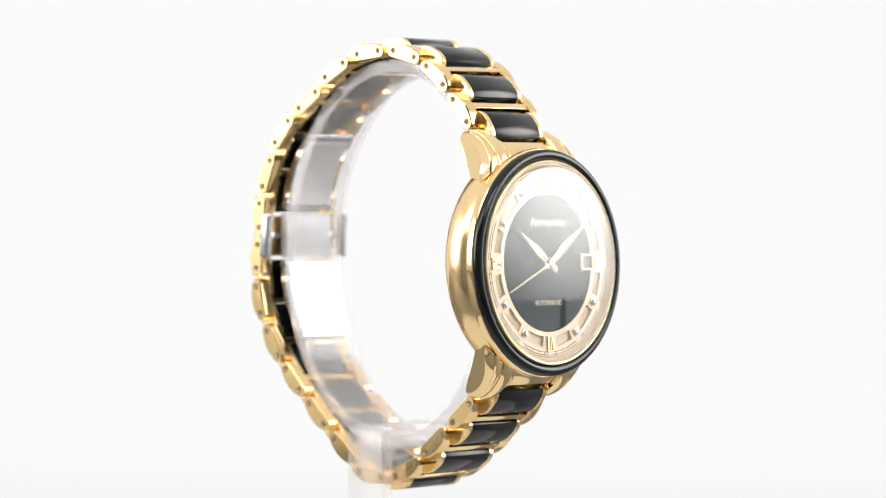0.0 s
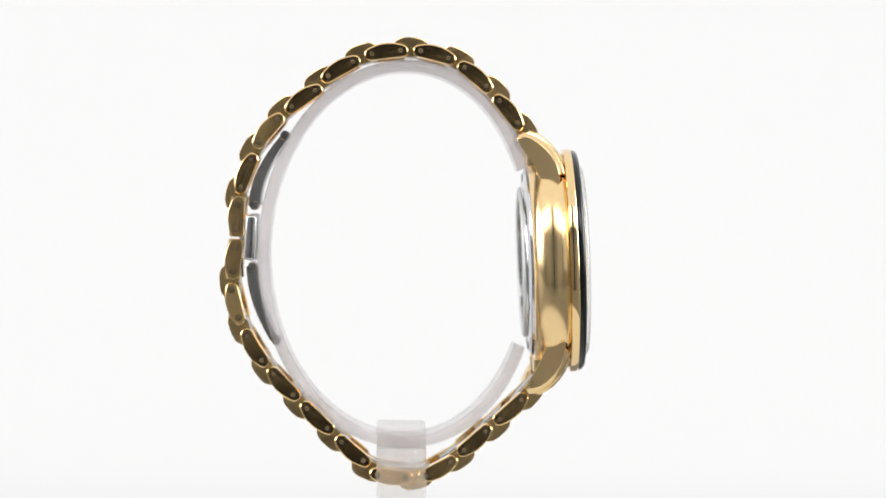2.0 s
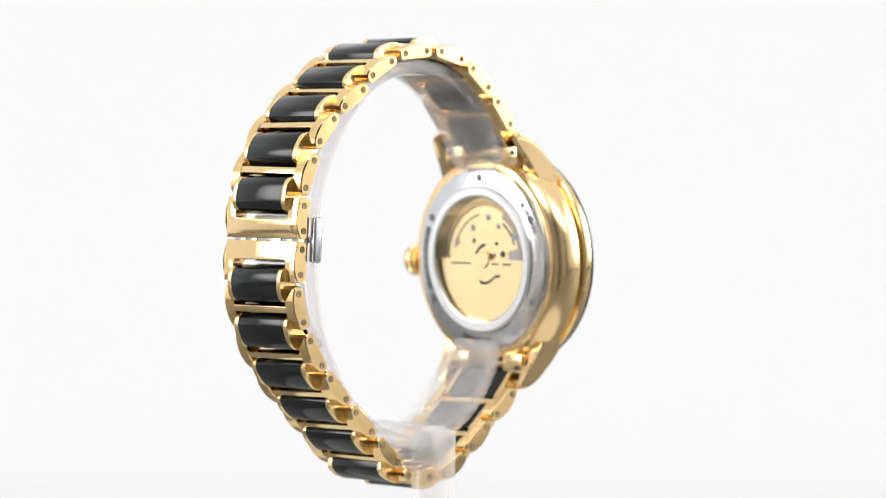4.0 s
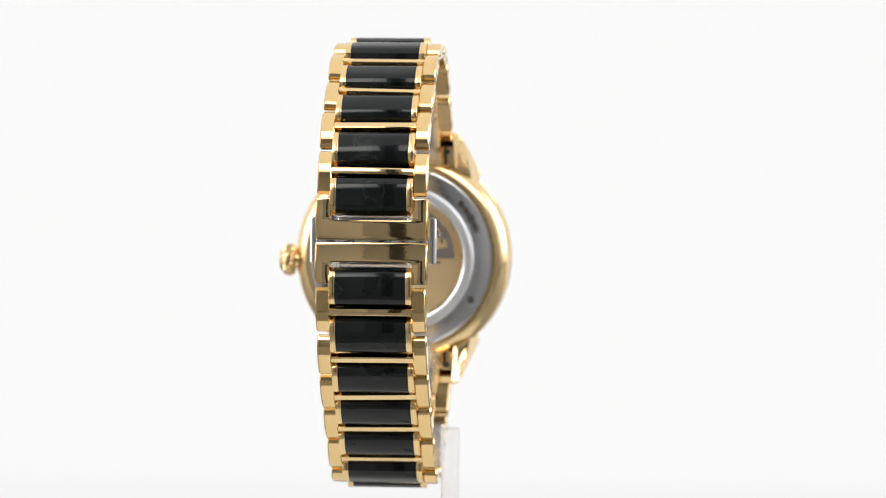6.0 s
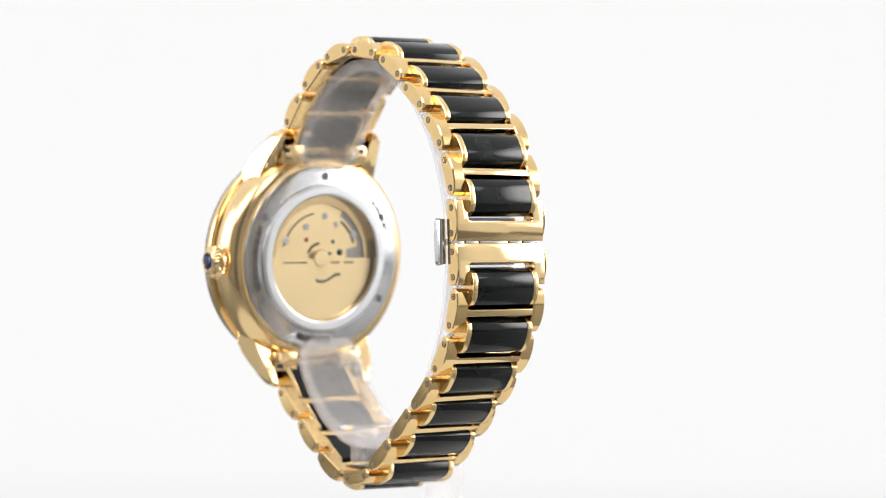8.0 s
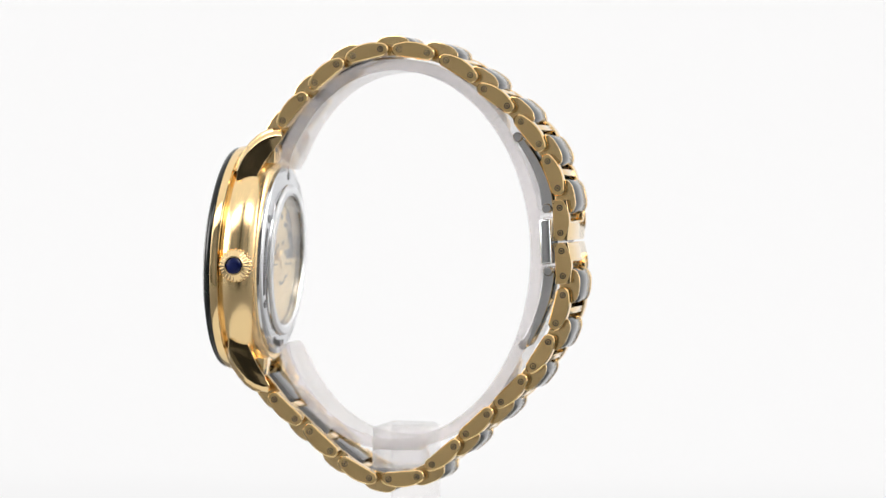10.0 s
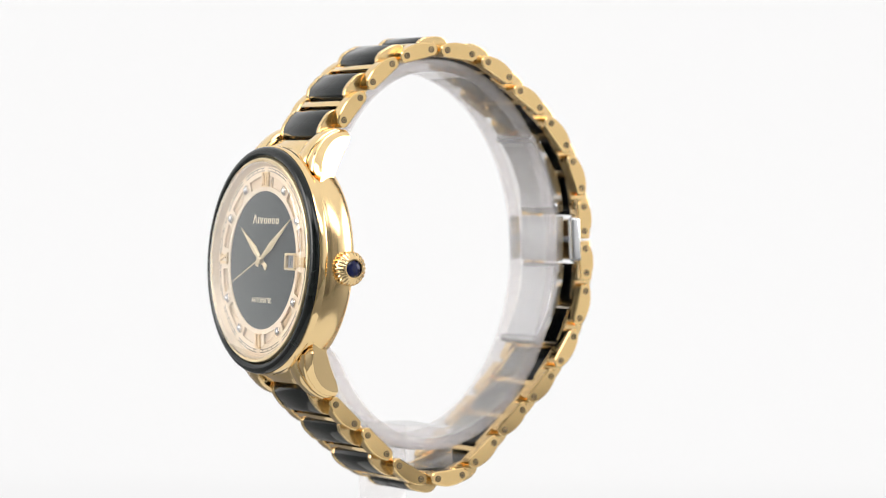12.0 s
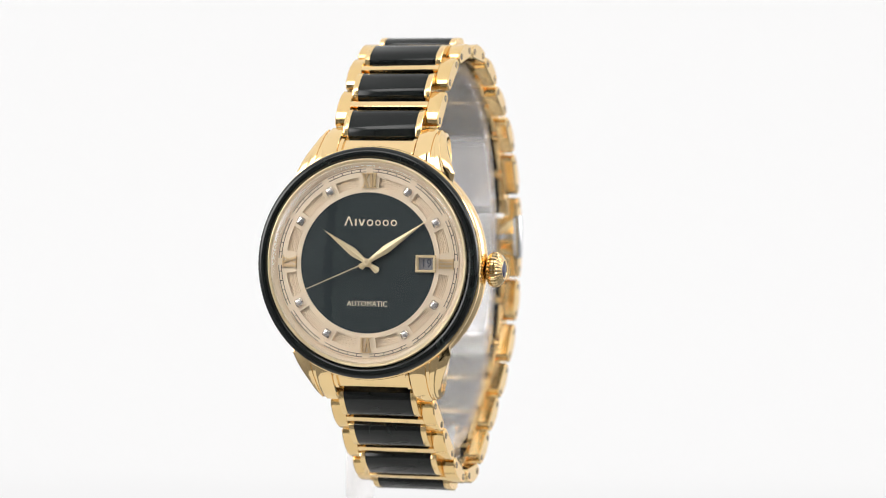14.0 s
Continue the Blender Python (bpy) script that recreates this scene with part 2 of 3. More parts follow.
def lettering(text, size, depth, spacing=1.0, squeeze=1.0, shear=0.0):
    """A bmesh of words in the built-in font, centred on the origin, in millimetres."""
    cu = bpy.data.curves.new("words", "FONT")
    cu.body, cu.size, cu.extrude, cu.align_x, cu.align_y = text, size, depth, "CENTER", "CENTER"
    cu.space_character, cu.resolution_u = spacing, 3
    ob = new("words", cu)
    me = bpy.data.meshes.new_from_object(ob.evaluated_get(bpy.context.evaluated_depsgraph_get()))
    bpy.data.objects.remove(ob)
    bm = bmesh.new()
    bm.from_mesh(me)
    bpy.data.meshes.remove(me)
    bmesh.ops.scale(bm, vec=(squeeze, 1, 1), verts=bm.verts[:])
    return bm


# ---- studio ----
def slab(name, x0, x1, y0, y1, z0, z1, mat):
    ob = new(name, mesh_of(name, box(bmesh.new(), x0, x1, y0, y1, z0, z1), mat, scale=1.0))
    return tagged(ob, kind="structure")


def studio():
    tagged(slab("ground", -1.2, 1.2, -0.22, 1.22, -0.029, 0.0, TABLE), "matt grey table top under the display stand")
    bm = bmesh.new()
    outline = [(0.4, 0.001), (0.9, 0.001)] + [(0.9 + 0.3 * math.sin(radians(a)), 0.301 - 0.3 * math.cos(radians(a))) for a in range(10, 91, 8)]
    outline += [(1.2, 1.0), (1.23, 1.0), (1.23, 0.001)]
    prism(bm, outline, -1.2, 1.2, "x")
    tagged(new("backdrop", mesh_of("backdrop", bm, BACK, scale=1.0)), "seamless white paper backdrop with its own glow", kind="structure")
    tagged(slab("wall_left", -1.23, -1.2, -1.4, 1.23, -0.03, 1.0, SOFT_SIDE), "unseen white tent wall with added glow")
    tagged(slab("wall_right", 1.2, 1.23, -1.4, 1.23, -0.03, 1.0, SOFT_SIDE), "unseen white tent wall with added glow")
    tagged(slab("ceiling", -1.23, 1.23, -0.55, 1.23, 1.0, 1.03, SOFT_TOP), "unseen white tent roof with added glow")
    tagged(slab("wall_room", -2.0, 2.0, -1.6, -1.57, -0.78, 1.6, ROOM), "plain white room wall")
    tagged(slab("wall_back", -2.0, 2.0, 1.5, 1.53, -0.78, 1.6, ROOM), "plain white room wall behind the backdrop")
    tagged(slab("wall_east", 2.0, 2.03, -1.6, 1.53, -0.78, 1.6, ROOM), "plain white room wall beside the tent")
    tagged(slab("wall_west", -2.03, -2.0, -1.6, 1.53, -0.78, 1.6, ROOM), "plain white room wall beside the tent")
    tagged(slab("floor", -2.0, 2.0, -1.57, 1.5, -0.78, -0.75, FLOOR), "plain dark grey room floor")
    # Added grey panel, out of view, dims what the gold mirrors round the camera.
    tagged(slab("wall_grey_panel", -0.42, 0.42, -1.56, -1.54, -0.75, 1.2, GREY_PANEL), "unseen grey panel added to darken reflections in the gold")
    # Added black panel, out of view, stands in for the camera mirrored in the gold.
    tagged(slab("wall_camera_reflection", -0.048, 0.048, -0.76, -0.75, -0.45, 1.15, BLACK_CLOTH), "unseen black panel added for the camera's dark reflection")


def turntable():
    bm = bmesh.new()
    lathe(bm, [(0.0, 0.1), (103.0, 0.1), (105.0, 1.5), (105.0, 10.5), (103.5, 12.0), (0.0, 12.0)], 96)
    base = tagged(new("turntable"), "round white turntable on the grey table", "turntable")
    part("platter", bm, DISC, base)


def softbox(name, size_x, size_y, m, cloth, label):
    """A lamp: black shell behind a glowing cloth that looks along its own +z."""
    lamp = new(name)
    lamp.matrix_basis = m
    tagged(lamp, label, "softbox", group="studio softboxes")
    bm = bmesh.new()
    a, b = size_x / 2, size_y / 2
    rim = [bm.verts.new((x, y, 0.0)) for x, y in ((-a, -b), (a, -b), (a, b), (-a, b))]
    hub = [bm.verts.new((x * 0.2, y * 0.2, -0.16)) for x, y in ((-a, -b), (a, -b), (a, b), (-a, b))]
    for i in range(4):
        bm.faces.new([rim[i], rim[(i + 1) % 4], hub[(i + 1) % 4], hub[i]])
    bm.faces.new(hub[::-1])
    shell = new("shell", mesh_of("shell", bm, BLACK_CLOTH, scale=1.0))
    shell.parent = lamp
    front = new("diffuser", mesh_of("diffuser", box(bmesh.new(), -a, a, -b, b, 0.001, 0.006), cloth, scale=1.0))
    front.parent = lamp
    hub_at = m @ Vector((0, 0, -0.17))
    bm = bmesh.new()
    lathe(bm, [(0.0, -0.75), (0.12, -0.75), (0.12, -0.735), (0.012, -0.72), (0.012, hub_at.z), (0.0, hub_at.z)], 16)
    bmesh.ops.translate(bm, vec=(hub_at.x, hub_at.y, 0), verts=bm.verts[:])
    pole = new("lamp_stand", mesh_of("lamp_stand", bm, BLACK_CLOTH, scale=1.0))
    pole.parent = lamp
    pole.matrix_basis = m.inverted()
    return lamp


def softboxes():
    softbox("softbox", 0.80, 0.64, look((-0.875, -0.22, 0.40), (0.0, 0.0, 0.20)) @ pose(0, 0, 0, 180), LAMP, "broad white softbox lamp beside the table")
    softbox("softbox", 0.80, 0.64, look((0.88, 0.14, 0.40), (0.0, 0.0, 0.20)) @ pose(0, 0, 0, 180), LAMP, "broad white softbox lamp beside the table")
    for x in (-0.65, 0.65):
        softbox("softbox", 1.1, 0.54, look((x, -0.66, 0.90), (x, 0.0, 0.15)) @ pose(0, 0, 0, 180), LAMP_FRONT, "wide white softbox lamp over the camera side")


# ---- the watch ----
MID = 2.95                  # the bracelet's middle plane, off the turning axis
HALF = 9.53                 # half the bracelet's width
LEAN = 2.5                  # the dial leans back
# links from the upper lugs round to the lower ones: y, z of the middle and the way along, degrees
LINKS = (
    (-18.30, 10.70, 50.8), (-12.25, 17.05, 40.0), (-4.85, 20.90, 13.8), (3.70, 21.20, -6.6),
    (11.88, 18.20, -30.3), (18.55, 12.90, -35.3), (24.80, 6.91, -50.5), (28.80, -0.63, -68.9),
    (30.28, -8.50, -88.0), (30.75, -16.10, -86.0), (30.40, -24.15, -103.8), (27.00, -32.10, -121.8),
    (21.75, -38.70, -134.1), (15.65, -44.65, -136.6), (9.43, -50.45, -139.7), (2.31, -54.75, -174.2),
    (-6.05, -53.55, 150.9), (-12.70, -48.40, 138.4), (-19.20, -42.75, 137.6))


def along(y, z, deg):
    """Pose in mm of a bracelet piece: x across, y along, z outwards."""
    return Matrix.Translation((MID, y, z)) @ Matrix.Rotation(radians(deg), 4, "X")


def case_pose():
    """x to 3 o'clock, y to 12 o'clock, z out of the dial; origin at the dial's middle."""
    n = Vector((0, -math.cos(radians(LEAN)), math.sin(radians(LEAN))))
    v = Vector((0, math.sin(radians(LEAN)), math.cos(radians(LEAN))))
    m = Matrix(((1, 0, 0, MID), (0, v.y, n.y, -30.6), (0, v.z, n.z, -16.0), (0, 0, 0, 1)))
    return m


def plate_outline(half=3.95):
    """Side outline of a link plate: flat underneath, arched above."""
    pts = [(-half + 0.9, -1.25), (half - 0.9, -1.25)]
    for i in range(6):
        a = radians(-75 + 30 * i)
        pts.append((half - 1.15 + 1.15 * math.cos(a), -0.10 + 1.15 * math.sin(a)))
    for i in range(1, 9):
        t = 1 - 2 * i / 9
        pts.append((t * (half - 1.0), 1.08 + 0.57 * (1 - t * t)))
    for i in range(6):
        a = radians(105 + 30 * i)
        pts.append((-half + 1.15 + 1.15 * math.cos(a), -0.10 + 1.15 * math.sin(a)))
    return pts


def dome_outline(length=6.7, low=-1.0, edge=0.3, top=2.45):
    pts = [(-length / 2 + 0.3, low), (length / 2 - 0.3, low), (length / 2, low + 0.4)]
    for i in range(13):
        t = 1 - 2 * i / 12
        pts.append((t * length / 2, edge + (top - edge) * max(0.0, 1 - 0.995 * abs(t) ** 3.0) ** 0.56))
    pts.append((-length / 2, low + 0.4))
    return pts


def bracelet(watch):
    plate = mesh_of("side_plate", prism(bmesh.new(), plate_outline(), 0, 2.45, "x", 0.2, 1), SATIN)
    cheek = mesh_of("cheek", prism(bmesh.new(), plate_outline(3.65), 0, 0.2, "x", 0.08, 1), SATIN)
    bar = mesh_of("crossbar", box(bmesh.new(), -7.2, 7.2, -0.62, 0.62, -0.6, 1.6, 0.16), GOLD)
    yoke = [(-HALF, -3.6), (-7.1, -3.6), (-7.1, -0.2), (-6.75, 0.15), (6.75, 0.15), (7.1, -0.2), (7.1, -3.6), (HALF, -3.6), (HALF, 3.6), (-HALF, 3.6)]
    t = prism(bmesh.new(), yoke, -1.2, 1.5, "z", 0.16)
    for cut in (-2.6, -1.6, -0.7, 0.7, 1.4, 2.1, 2.8):
        bmesh.ops.bisect_plane(t, geom=t.verts[:] + t.edges[:] + t.faces[:], plane_co=(0, cut, 0), plane_no=(0, 1, 0))
    for v in t.verts:
        v.co.z -= 0.024 * v.co.y ** 2
    yoke = mesh_of("end_link", t, GOLD)
    t = bmesh.new()
    lathe(t, [(0.0, -0.1), (0.12, -0.08), (0.16, 0.0), (0.32, 0.03), (0.39, 0.0), (0.4, -0.2), (0, -0.2)], 20)
    pin = mesh_of("pin", t, PIN)
    # Flat dark disc for the shade in the gap round a pin.
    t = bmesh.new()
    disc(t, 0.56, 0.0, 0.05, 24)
    hole = mesh_of("pin_hole_shade", t, DARK)
    stone = mesh_of("ceramic_block", prism(bmesh.new(), dome_outline(), -6.1, 6.1, "x", 0.08), CERAMIC)
    cap = mesh_of("end_cap", prism(bmesh.new(), dome_outline(6.74, -1.05, 0.34, 2.48), 0, 1.05, "x", 0.12), CAP)
    loose = random.Random(7)
    for i, (y, z, deg) in enumerate(LINKS):
        base = along(y, z, deg)
        if i not in (8, 9):
            base = base @ Matrix.Rotation(radians(loose.uniform(-0.9, 0.9)), 4, "Z") @ Matrix.Rotation(radians(loose.uniform(-0.9, 0.9)), 4, "Y")
        if i in (8, 9):
            turned = base if i == 8 else base @ Matrix.Rotation(radians(180), 4, "Z")
            link = part("end_link", yoke, None, watch, "polished gold yoke link beside the clasp", mm_pose(turned))
            for side in (-1, 1):
                part("cheek", cheek, None, link, "satin gold cheek of the yoke link", mm_pose(Matrix.Translation((side * HALF - (0.2 if side < 0 else 0.0), 0, 0))))
            holders = [(link, side, side * (HALF + 0.2), (-2.2, 2.2)) for side in (-1, 1)]
        else:
            part("crossbar", bar, None, watch, "polished gold crossbar of a bracelet link", mm_pose(base))
            holders = []
            for side in (-1, 1):
                spot = base @ Matrix.Translation((-HALF if side < 0 else HALF - 2.45, 0, 0))
                p = part("side_plate", plate, None, watch, "satin gold side plate of a bracelet link", mm_pose(spot))
                holders.append((p, side, 0.0 if side < 0 else 2.45, (-2.55, 2.55)))
        for p, side, face, spots in holders:
            for s in spots:
                turn = Matrix.Translation((face + side * 0.03, s, 0)) @ Matrix.Rotation(radians(90 * side), 4, "Y")
                part("pin", pin, None, p, "", mm_pose(turn))
                part("pin_hole_shade", hole, None, p, "", mm_pose(Matrix.Translation((side * -0.04, 0, 0)) @ turn))
    joints = []
    for i in range(len(LINKS) - 1):
        if i != 8:
            (ya, za, da), (yb, zb, db) = LINKS[i], LINKS[i + 1]
            if db - da > 180:
                db -= 360
            da, db = radians(da), radians(db)
            mid = Vector(((ya + 2.55 * math.cos(da) + yb - 2.55 * math.cos(db)) / 2, (za + 2.55 * math.sin(da) + zb - 2.55 * math.sin(db)) / 2))
            joints.append((mid.x, mid.y, math.degrees((da + db) / 2)))
    first, last = LINKS[0], LINKS[-1]
    joints.append((first[0] - 4.1 * math.cos(radians(54)), first[1] - 4.1 * math.sin(radians(54)), 56))
    joints.append((last[0] + 4.1 * math.cos(radians(134)), last[1] + 4.1 * math.sin(radians(134)), 130))
    for y, z, deg in joints:
        base = along(y, z, deg)
        block = part("ceramic_block", stone, None, watch, "glossy black ceramic centre block", mm_pose(base))
        part("end_cap", cap, None, block, "polished gold end cap", mm_pose(Matrix.Translation((6.1, 0, 0))))
        part("end_cap", cap, None, block, "polished gold end cap", mm_pose(Matrix.Translation((-7.15, 0, 0))))


def clasp(watch):
    """Steel butterfly clasp inside the bracelet's back."""
    for side in (-1, 1):
        bm = bmesh.new()
        outline = [(-4.1, -0.9), (-3.6, -1.35), (3.6, -1.35), (4.1, -0.9), (3.9, 0.7), (-3.9, 0.7)]
        prism(bm, outline, 0, 1.5, "x", 0.55, 4)
        m = Matrix.Translation((MID + (side * 9.5 if side > 0 else -11.0), 28.2, -12.2)) @ Matrix.Rotation(radians(-87), 4, "X")
        part("pusher", bm, STEEL_BRUSHED, watch, "brushed steel clasp push button", mm_pose(m))
    bm = bmesh.new()
    box(bm, MID - 6.0, MID + 6.0, 26.6, 28.3, -16.3, -8.1, 0.3)
    part("clasp_box", bm, STEEL_SATIN, watch, "satin steel clasp box")
    for way in (-1, 1):
        bm = bmesh.new()
        outer, inner = [], []
        for i in range(13):
            t = i / 12
            if way < 0:
                y, z = 27.3 - 5.6 * t ** 1.9, -6.5 + 12.8 * t
            else:
                y, z = 27.6 - 4.2 * t ** 1.9, -17.5 - 13.4 * t
            th = 1.1 - 0.25 * t
            outer.append((y + th, z))
            inner.append((y - th, z))
        prism(bm, outer + inner[::-1], MID - 5.5, MID + 5.5, "x", 0.15)
        blade = part("folding_blade", bm, STEEL_BRUSHED, watch, "curved brushed steel folding blade")
        bm = bmesh.new()
        face = [(y - 0.12, z) for y, z in inner]
        prism(bm, [(y + 0.1, z) for y, z in inner] + face[::-1], MID - 5.2, MID + 5.2, "x")
        part("blade_face", bm, STEEL_SATIN, blade, "pale satin inner face of the blade")
    for y, z in ((21.9, 6.1), (23.2, -30.7), (27.3, -6.5), (27.6, -17.6)):
        bm = bmesh.new()
        lathe(bm, [(0.0, -6.0), (0.7, -6.0), (0.9, -5.8), (0.9, 5.8), (0.7, 6.0), (0, 6.0)], 18)
        m = Matrix.Translation((MID, y, z)) @ Matrix.Rotation(radians(90), 4, "Y")
        part("hinge_barrel", bm, STEEL, watch, "steel hinge barrel", mm_pose(m))
    for z in (-12.25,):
        for x0, x1 in ((-9.3, -6.5), (-6.2, -3.4), (-3.1, 3.1), (3.4, 6.2), (6.5, 9.3)):
            bm = bmesh.new()
            box(bm, MID + x0, MID + x1, 28.2, 29.9, z - 0.55, z + 0.55, 0.12)
            part("clasp_knuckle", bm, STEEL, watch, "steel clasp knuckle between the end links")


def lug(sx, sy):
    """One lug in the case's space."""
    bm = bmesh.new()
    outer = [(16.0, -1.6), (18.0, -2.1), (19.6, -2.9), (21.0, -4.0), (22.2, -5.2), (23.1, -6.6), (23.6, -8.0), (23.7, -9.3)]
    inner = [(23.1, -9.85), (22.2, -9.5), (20.4, -8.5), (18.4, -7.4), (16.4, -6.5), (13.2, -5.4), (10.5, -4.8), (10.5, -2.4)]

    def blade(front, rear, stations, bevel):
        """Loft the outline over stations of (x, drop, flare, lean): the front edge falls away by drop, the root widens by flare, the rear edge stands out by lean."""
        rings = []
        for x, drop, flare, lean in stations:
            ring = []
            for i, (v, h) in enumerate(front):
                k = i / (len(front) - 1)
                ring.append(bm.verts.new((sx * (x + flare * (1 - k) ** 2), sy * (v - drop * (0.25 + 0.75 * k)), h - drop * (1.0 - 0.55 * k))))
            for v, h in rear:
                k = min(1.0, max(0.0, (v - 10.5) / 13.0))
                ring.append(bm.verts.new((sx * (x + lean * (1 - k ** 3) + 0.4 * flare * (1 - k)), sy * (v - 0.9 * drop * k), h)))
            rings.append(ring)
        n = len(rings[0])
        fs = [bm.faces.new(rings[0]), bm.faces.new(rings[-1][::-1])]
        for r0, r1 in zip(rings, rings[1:]):
            for i in range(n):
                fs.append(bm.faces.new([r0[i], r1[i], r1[(i + 1) % n], r0[(i + 1) % n]]))
        bmesh.ops.recalc_face_normals(bm, faces=fs)
        bmesh.ops.bevel(bm, geom=list({e for f in fs[:2] for e in f.edges}), offset=bevel, segments=3, affect="EDGES", profile=0.5, clamp_overlap=True)

    blade(outer, inner, ((9.75, 0.1, 0.0, 0.0), (10.4, 0.3, 1.5, 0.3), (10.9, 0.65, 2.6, 0.7), (11.2, 1.2, 3.3, 1.0)), 0.12)
    blade([(v + 0.06, h + 0.1) for v, h in outer[:-1]], [(v - 0.6, h - 0.5) for v, h in outer[-2::-1]], ((10.1, 0.5, 0.8, 0.0), (10.2, 0.2, 1.0, 0.0), (10.45, 0.16, 1.5, 0.0), (10.6, 0.26, 1.8, 0.0), (10.7, 0.5, 2.0, 0.0)), 0.03)
    hood_low = [(v - 1.5, h - 1.0) for v, h in outer[-2::-1]]
    blade([(v + 0.22, h + 0.3) for v, h in outer[:-1]], hood_low, ((6.95, 0.45, 0.0, 0.0), (7.15, 0.16, 0.0, 0.0), (7.7, 0.02, 0.0, 0.0), (8.8, 0.0, 0.1, 0.0), (9.5, 0.08, 0.2, 0.0), (9.85, 0.3, 0.25, 0.0), (9.95, 0.55, 0.25, 0.0)), 0.05)
    return bm


def case(watch):
    C = case_pose()
    M = mm_pose(C)
    bm = bmesh.new()
    flank = [(17.1 + 3.05 * math.sin(radians(a)), -4.3 - 3.75 * math.cos(radians(a))) for a in range(6, 127, 6)]
    lathe(bm, [(10.0, -7.9), (16.6, -8.05), (17.0, -8.0)] + flank + [(19.52, -1.95), (19.45, -1.85), (19.4, -1.65), (10.0, -1.6)], 160)
    part("case_body", bm, GOLD_SOFT, watch, "polished gold round watch case", M, angle=40)
    bm = bmesh.new()
    lathe(bm, [(19.0, -1.62), (20.0, -1.6), (20.2, -1.45), (20.27, -1.1), (20.27, -0.5), (20.2, -0.2), (20.05, -0.05), (18.0, -0.05), (18.0, -1.62)], 160, True)
    part("bezel_rim", bm, GOLD, watch, "polished gold rim below the bezel", M)
    bm = bmesh.new()
    prof = [(18.0, -0.04), (19.97, -0.04), (20.02, 0.12)] + [(19.0 + 1.02 * math.cos(radians(a)), 0.2 + 1.0 * math.sin(radians(a))) for a in range(10, 171, 10)] + [(18.0, 0.3)]
    lathe(bm, prof, 160, True)
    part("bezel", bm, CERAMIC, watch, "glossy black ceramic bezel ring", M, angle=40)
    bm = bmesh.new()
    lathe(bm, [(17.5, 0.0), (18.05, 0.0), (18.05, 1.0), (17.98, 1.22), (17.85, 1.3), (17.6, 1.25), (17.5, 1.1)], 160, True)
    part("crystal_ring", bm, INDEX, watch, "thin gold ring round the crystal", M)
    bm = bmesh.new()
    lathe(bm, [(16.45, 0.02), (17.48, 0.02), (17.48, 1.1), (17.25, 1.1)], 160, True)
    part("inner_flange", bm, CHAMPAGNE, watch, "champagne sloping inner flange", M)
    for sx in (-1, 1):
        for sy in (-1, 1):
            part("lug", lug(sx, sy), GOLD, watch, "curved polished gold lug", M)
    for sy in (-1, 1):
        bm = bmesh.new()
        outline = [(17.0, -2.0), (18.4, -2.4), (19.6, -3.0), (20.6, -3.8), (21.4, -4.8), (21.5, -5.8), (17.0, -6.2)]
        prism(bm, [(v * sy, h) for v, h in outline], -7.1, 7.1, "x", 0.25)
        end = part("end_piece", bm, GOLD, watch, "gold end piece between the lugs", M)
        for x in (-6.6, 6.6):
            bm = bmesh.new()
            outline = [(17.0, -1.8), (18.5, -2.15), (19.8, -2.75), (20.9, -3.6), (21.7, -4.7), (21.6, -5.6), (17.0, -6.0)]
            prism(bm, [(v * sy, h) for v, h in outline], x - 0.35, x + 0.35, "x", 0.15)
            part("ridge", bm, GOLD, end)
        for sx in (-1, 1):
            bm = bmesh.new()
            box(bm, sx * 4.6 if sx > 0 else -9.6, 9.6 if sx > 0 else -4.6, *(sorted((sy * 17.4, sy * 20.9))), -8.3, -5.2, 0.2)
            part("end_tab", bm, GOLD, end)
            # Dark box in place of the shade inside a slot; nothing is cut.
            bm = bmesh.new()
            box(bm, sx * 8.4 - 0.6, sx * 8.4 + 0.6, sy * 19.9 - 0.45, sy * 19.9 + 0.45, -8.34, -8.0)
            part("spring_bar_slot_shade", bm, DARK, end)
    # crystal: a box-shaped domed glass
    bm = bmesh.new()
    top = [(17.45, 0.9), (17.45, 1.35), (17.2, 1.8), (16.6, 2.05)] + [(r, 2.05 + 0.8 * (1 - (r / 16.6) ** 2)) for r in (15.4, 14, 12.5, 11, 9.5, 8, 6.5, 5, 3.5, 2, 0)]
    lathe(bm, top, 128)
    glass = part("crystal", bm, CRYSTAL, watch, "clear domed watch crystal", M, angle=50)
    glass.visible_shadow = False
    # crown
    K = C @ Matrix.Translation((0, -0.7, -5.2)) @ Matrix.Rotation(radians(90), 4, "Y")
    bm = bmesh.new()
    prof = [(1.3, 18.5), (1.3, 20.2), (2.1, 20.2), (2.7, 20.6), (2.9, 21.2), (2.85, 21.9), (2.5, 22.45), (2.0, 22.75), (1.85, 23.0), (1.7, 23.12), (1.52, 23.1), (1.45, 22.95), (1.42, 22.75), (0, 22.75)]
    lathe(bm, prof, 120, False, ripple=lambda i, r, h: 1.0 + (0.045 if (i % 5) < 3 else -0.03) * (1 if r > 1.9 else 0))
    crown = part("crown", bm, GOLD, watch, "fluted gold winding crown with blue jewel", mm_pose(K), angle=45)
    bm = bmesh.new()
    lathe(bm, [(1.43, 22.7), (1.43, 22.9), (1.15, 23.08), (0.65, 23.2), (0, 23.22)], 12)
    part("jewel", bm, SAPPHIRE_BLUE, crown, "faceted dark blue jewel", angle=4)


ROMAN = {0: "XII", 3: "III", 6: "VI", 9: "IX"}


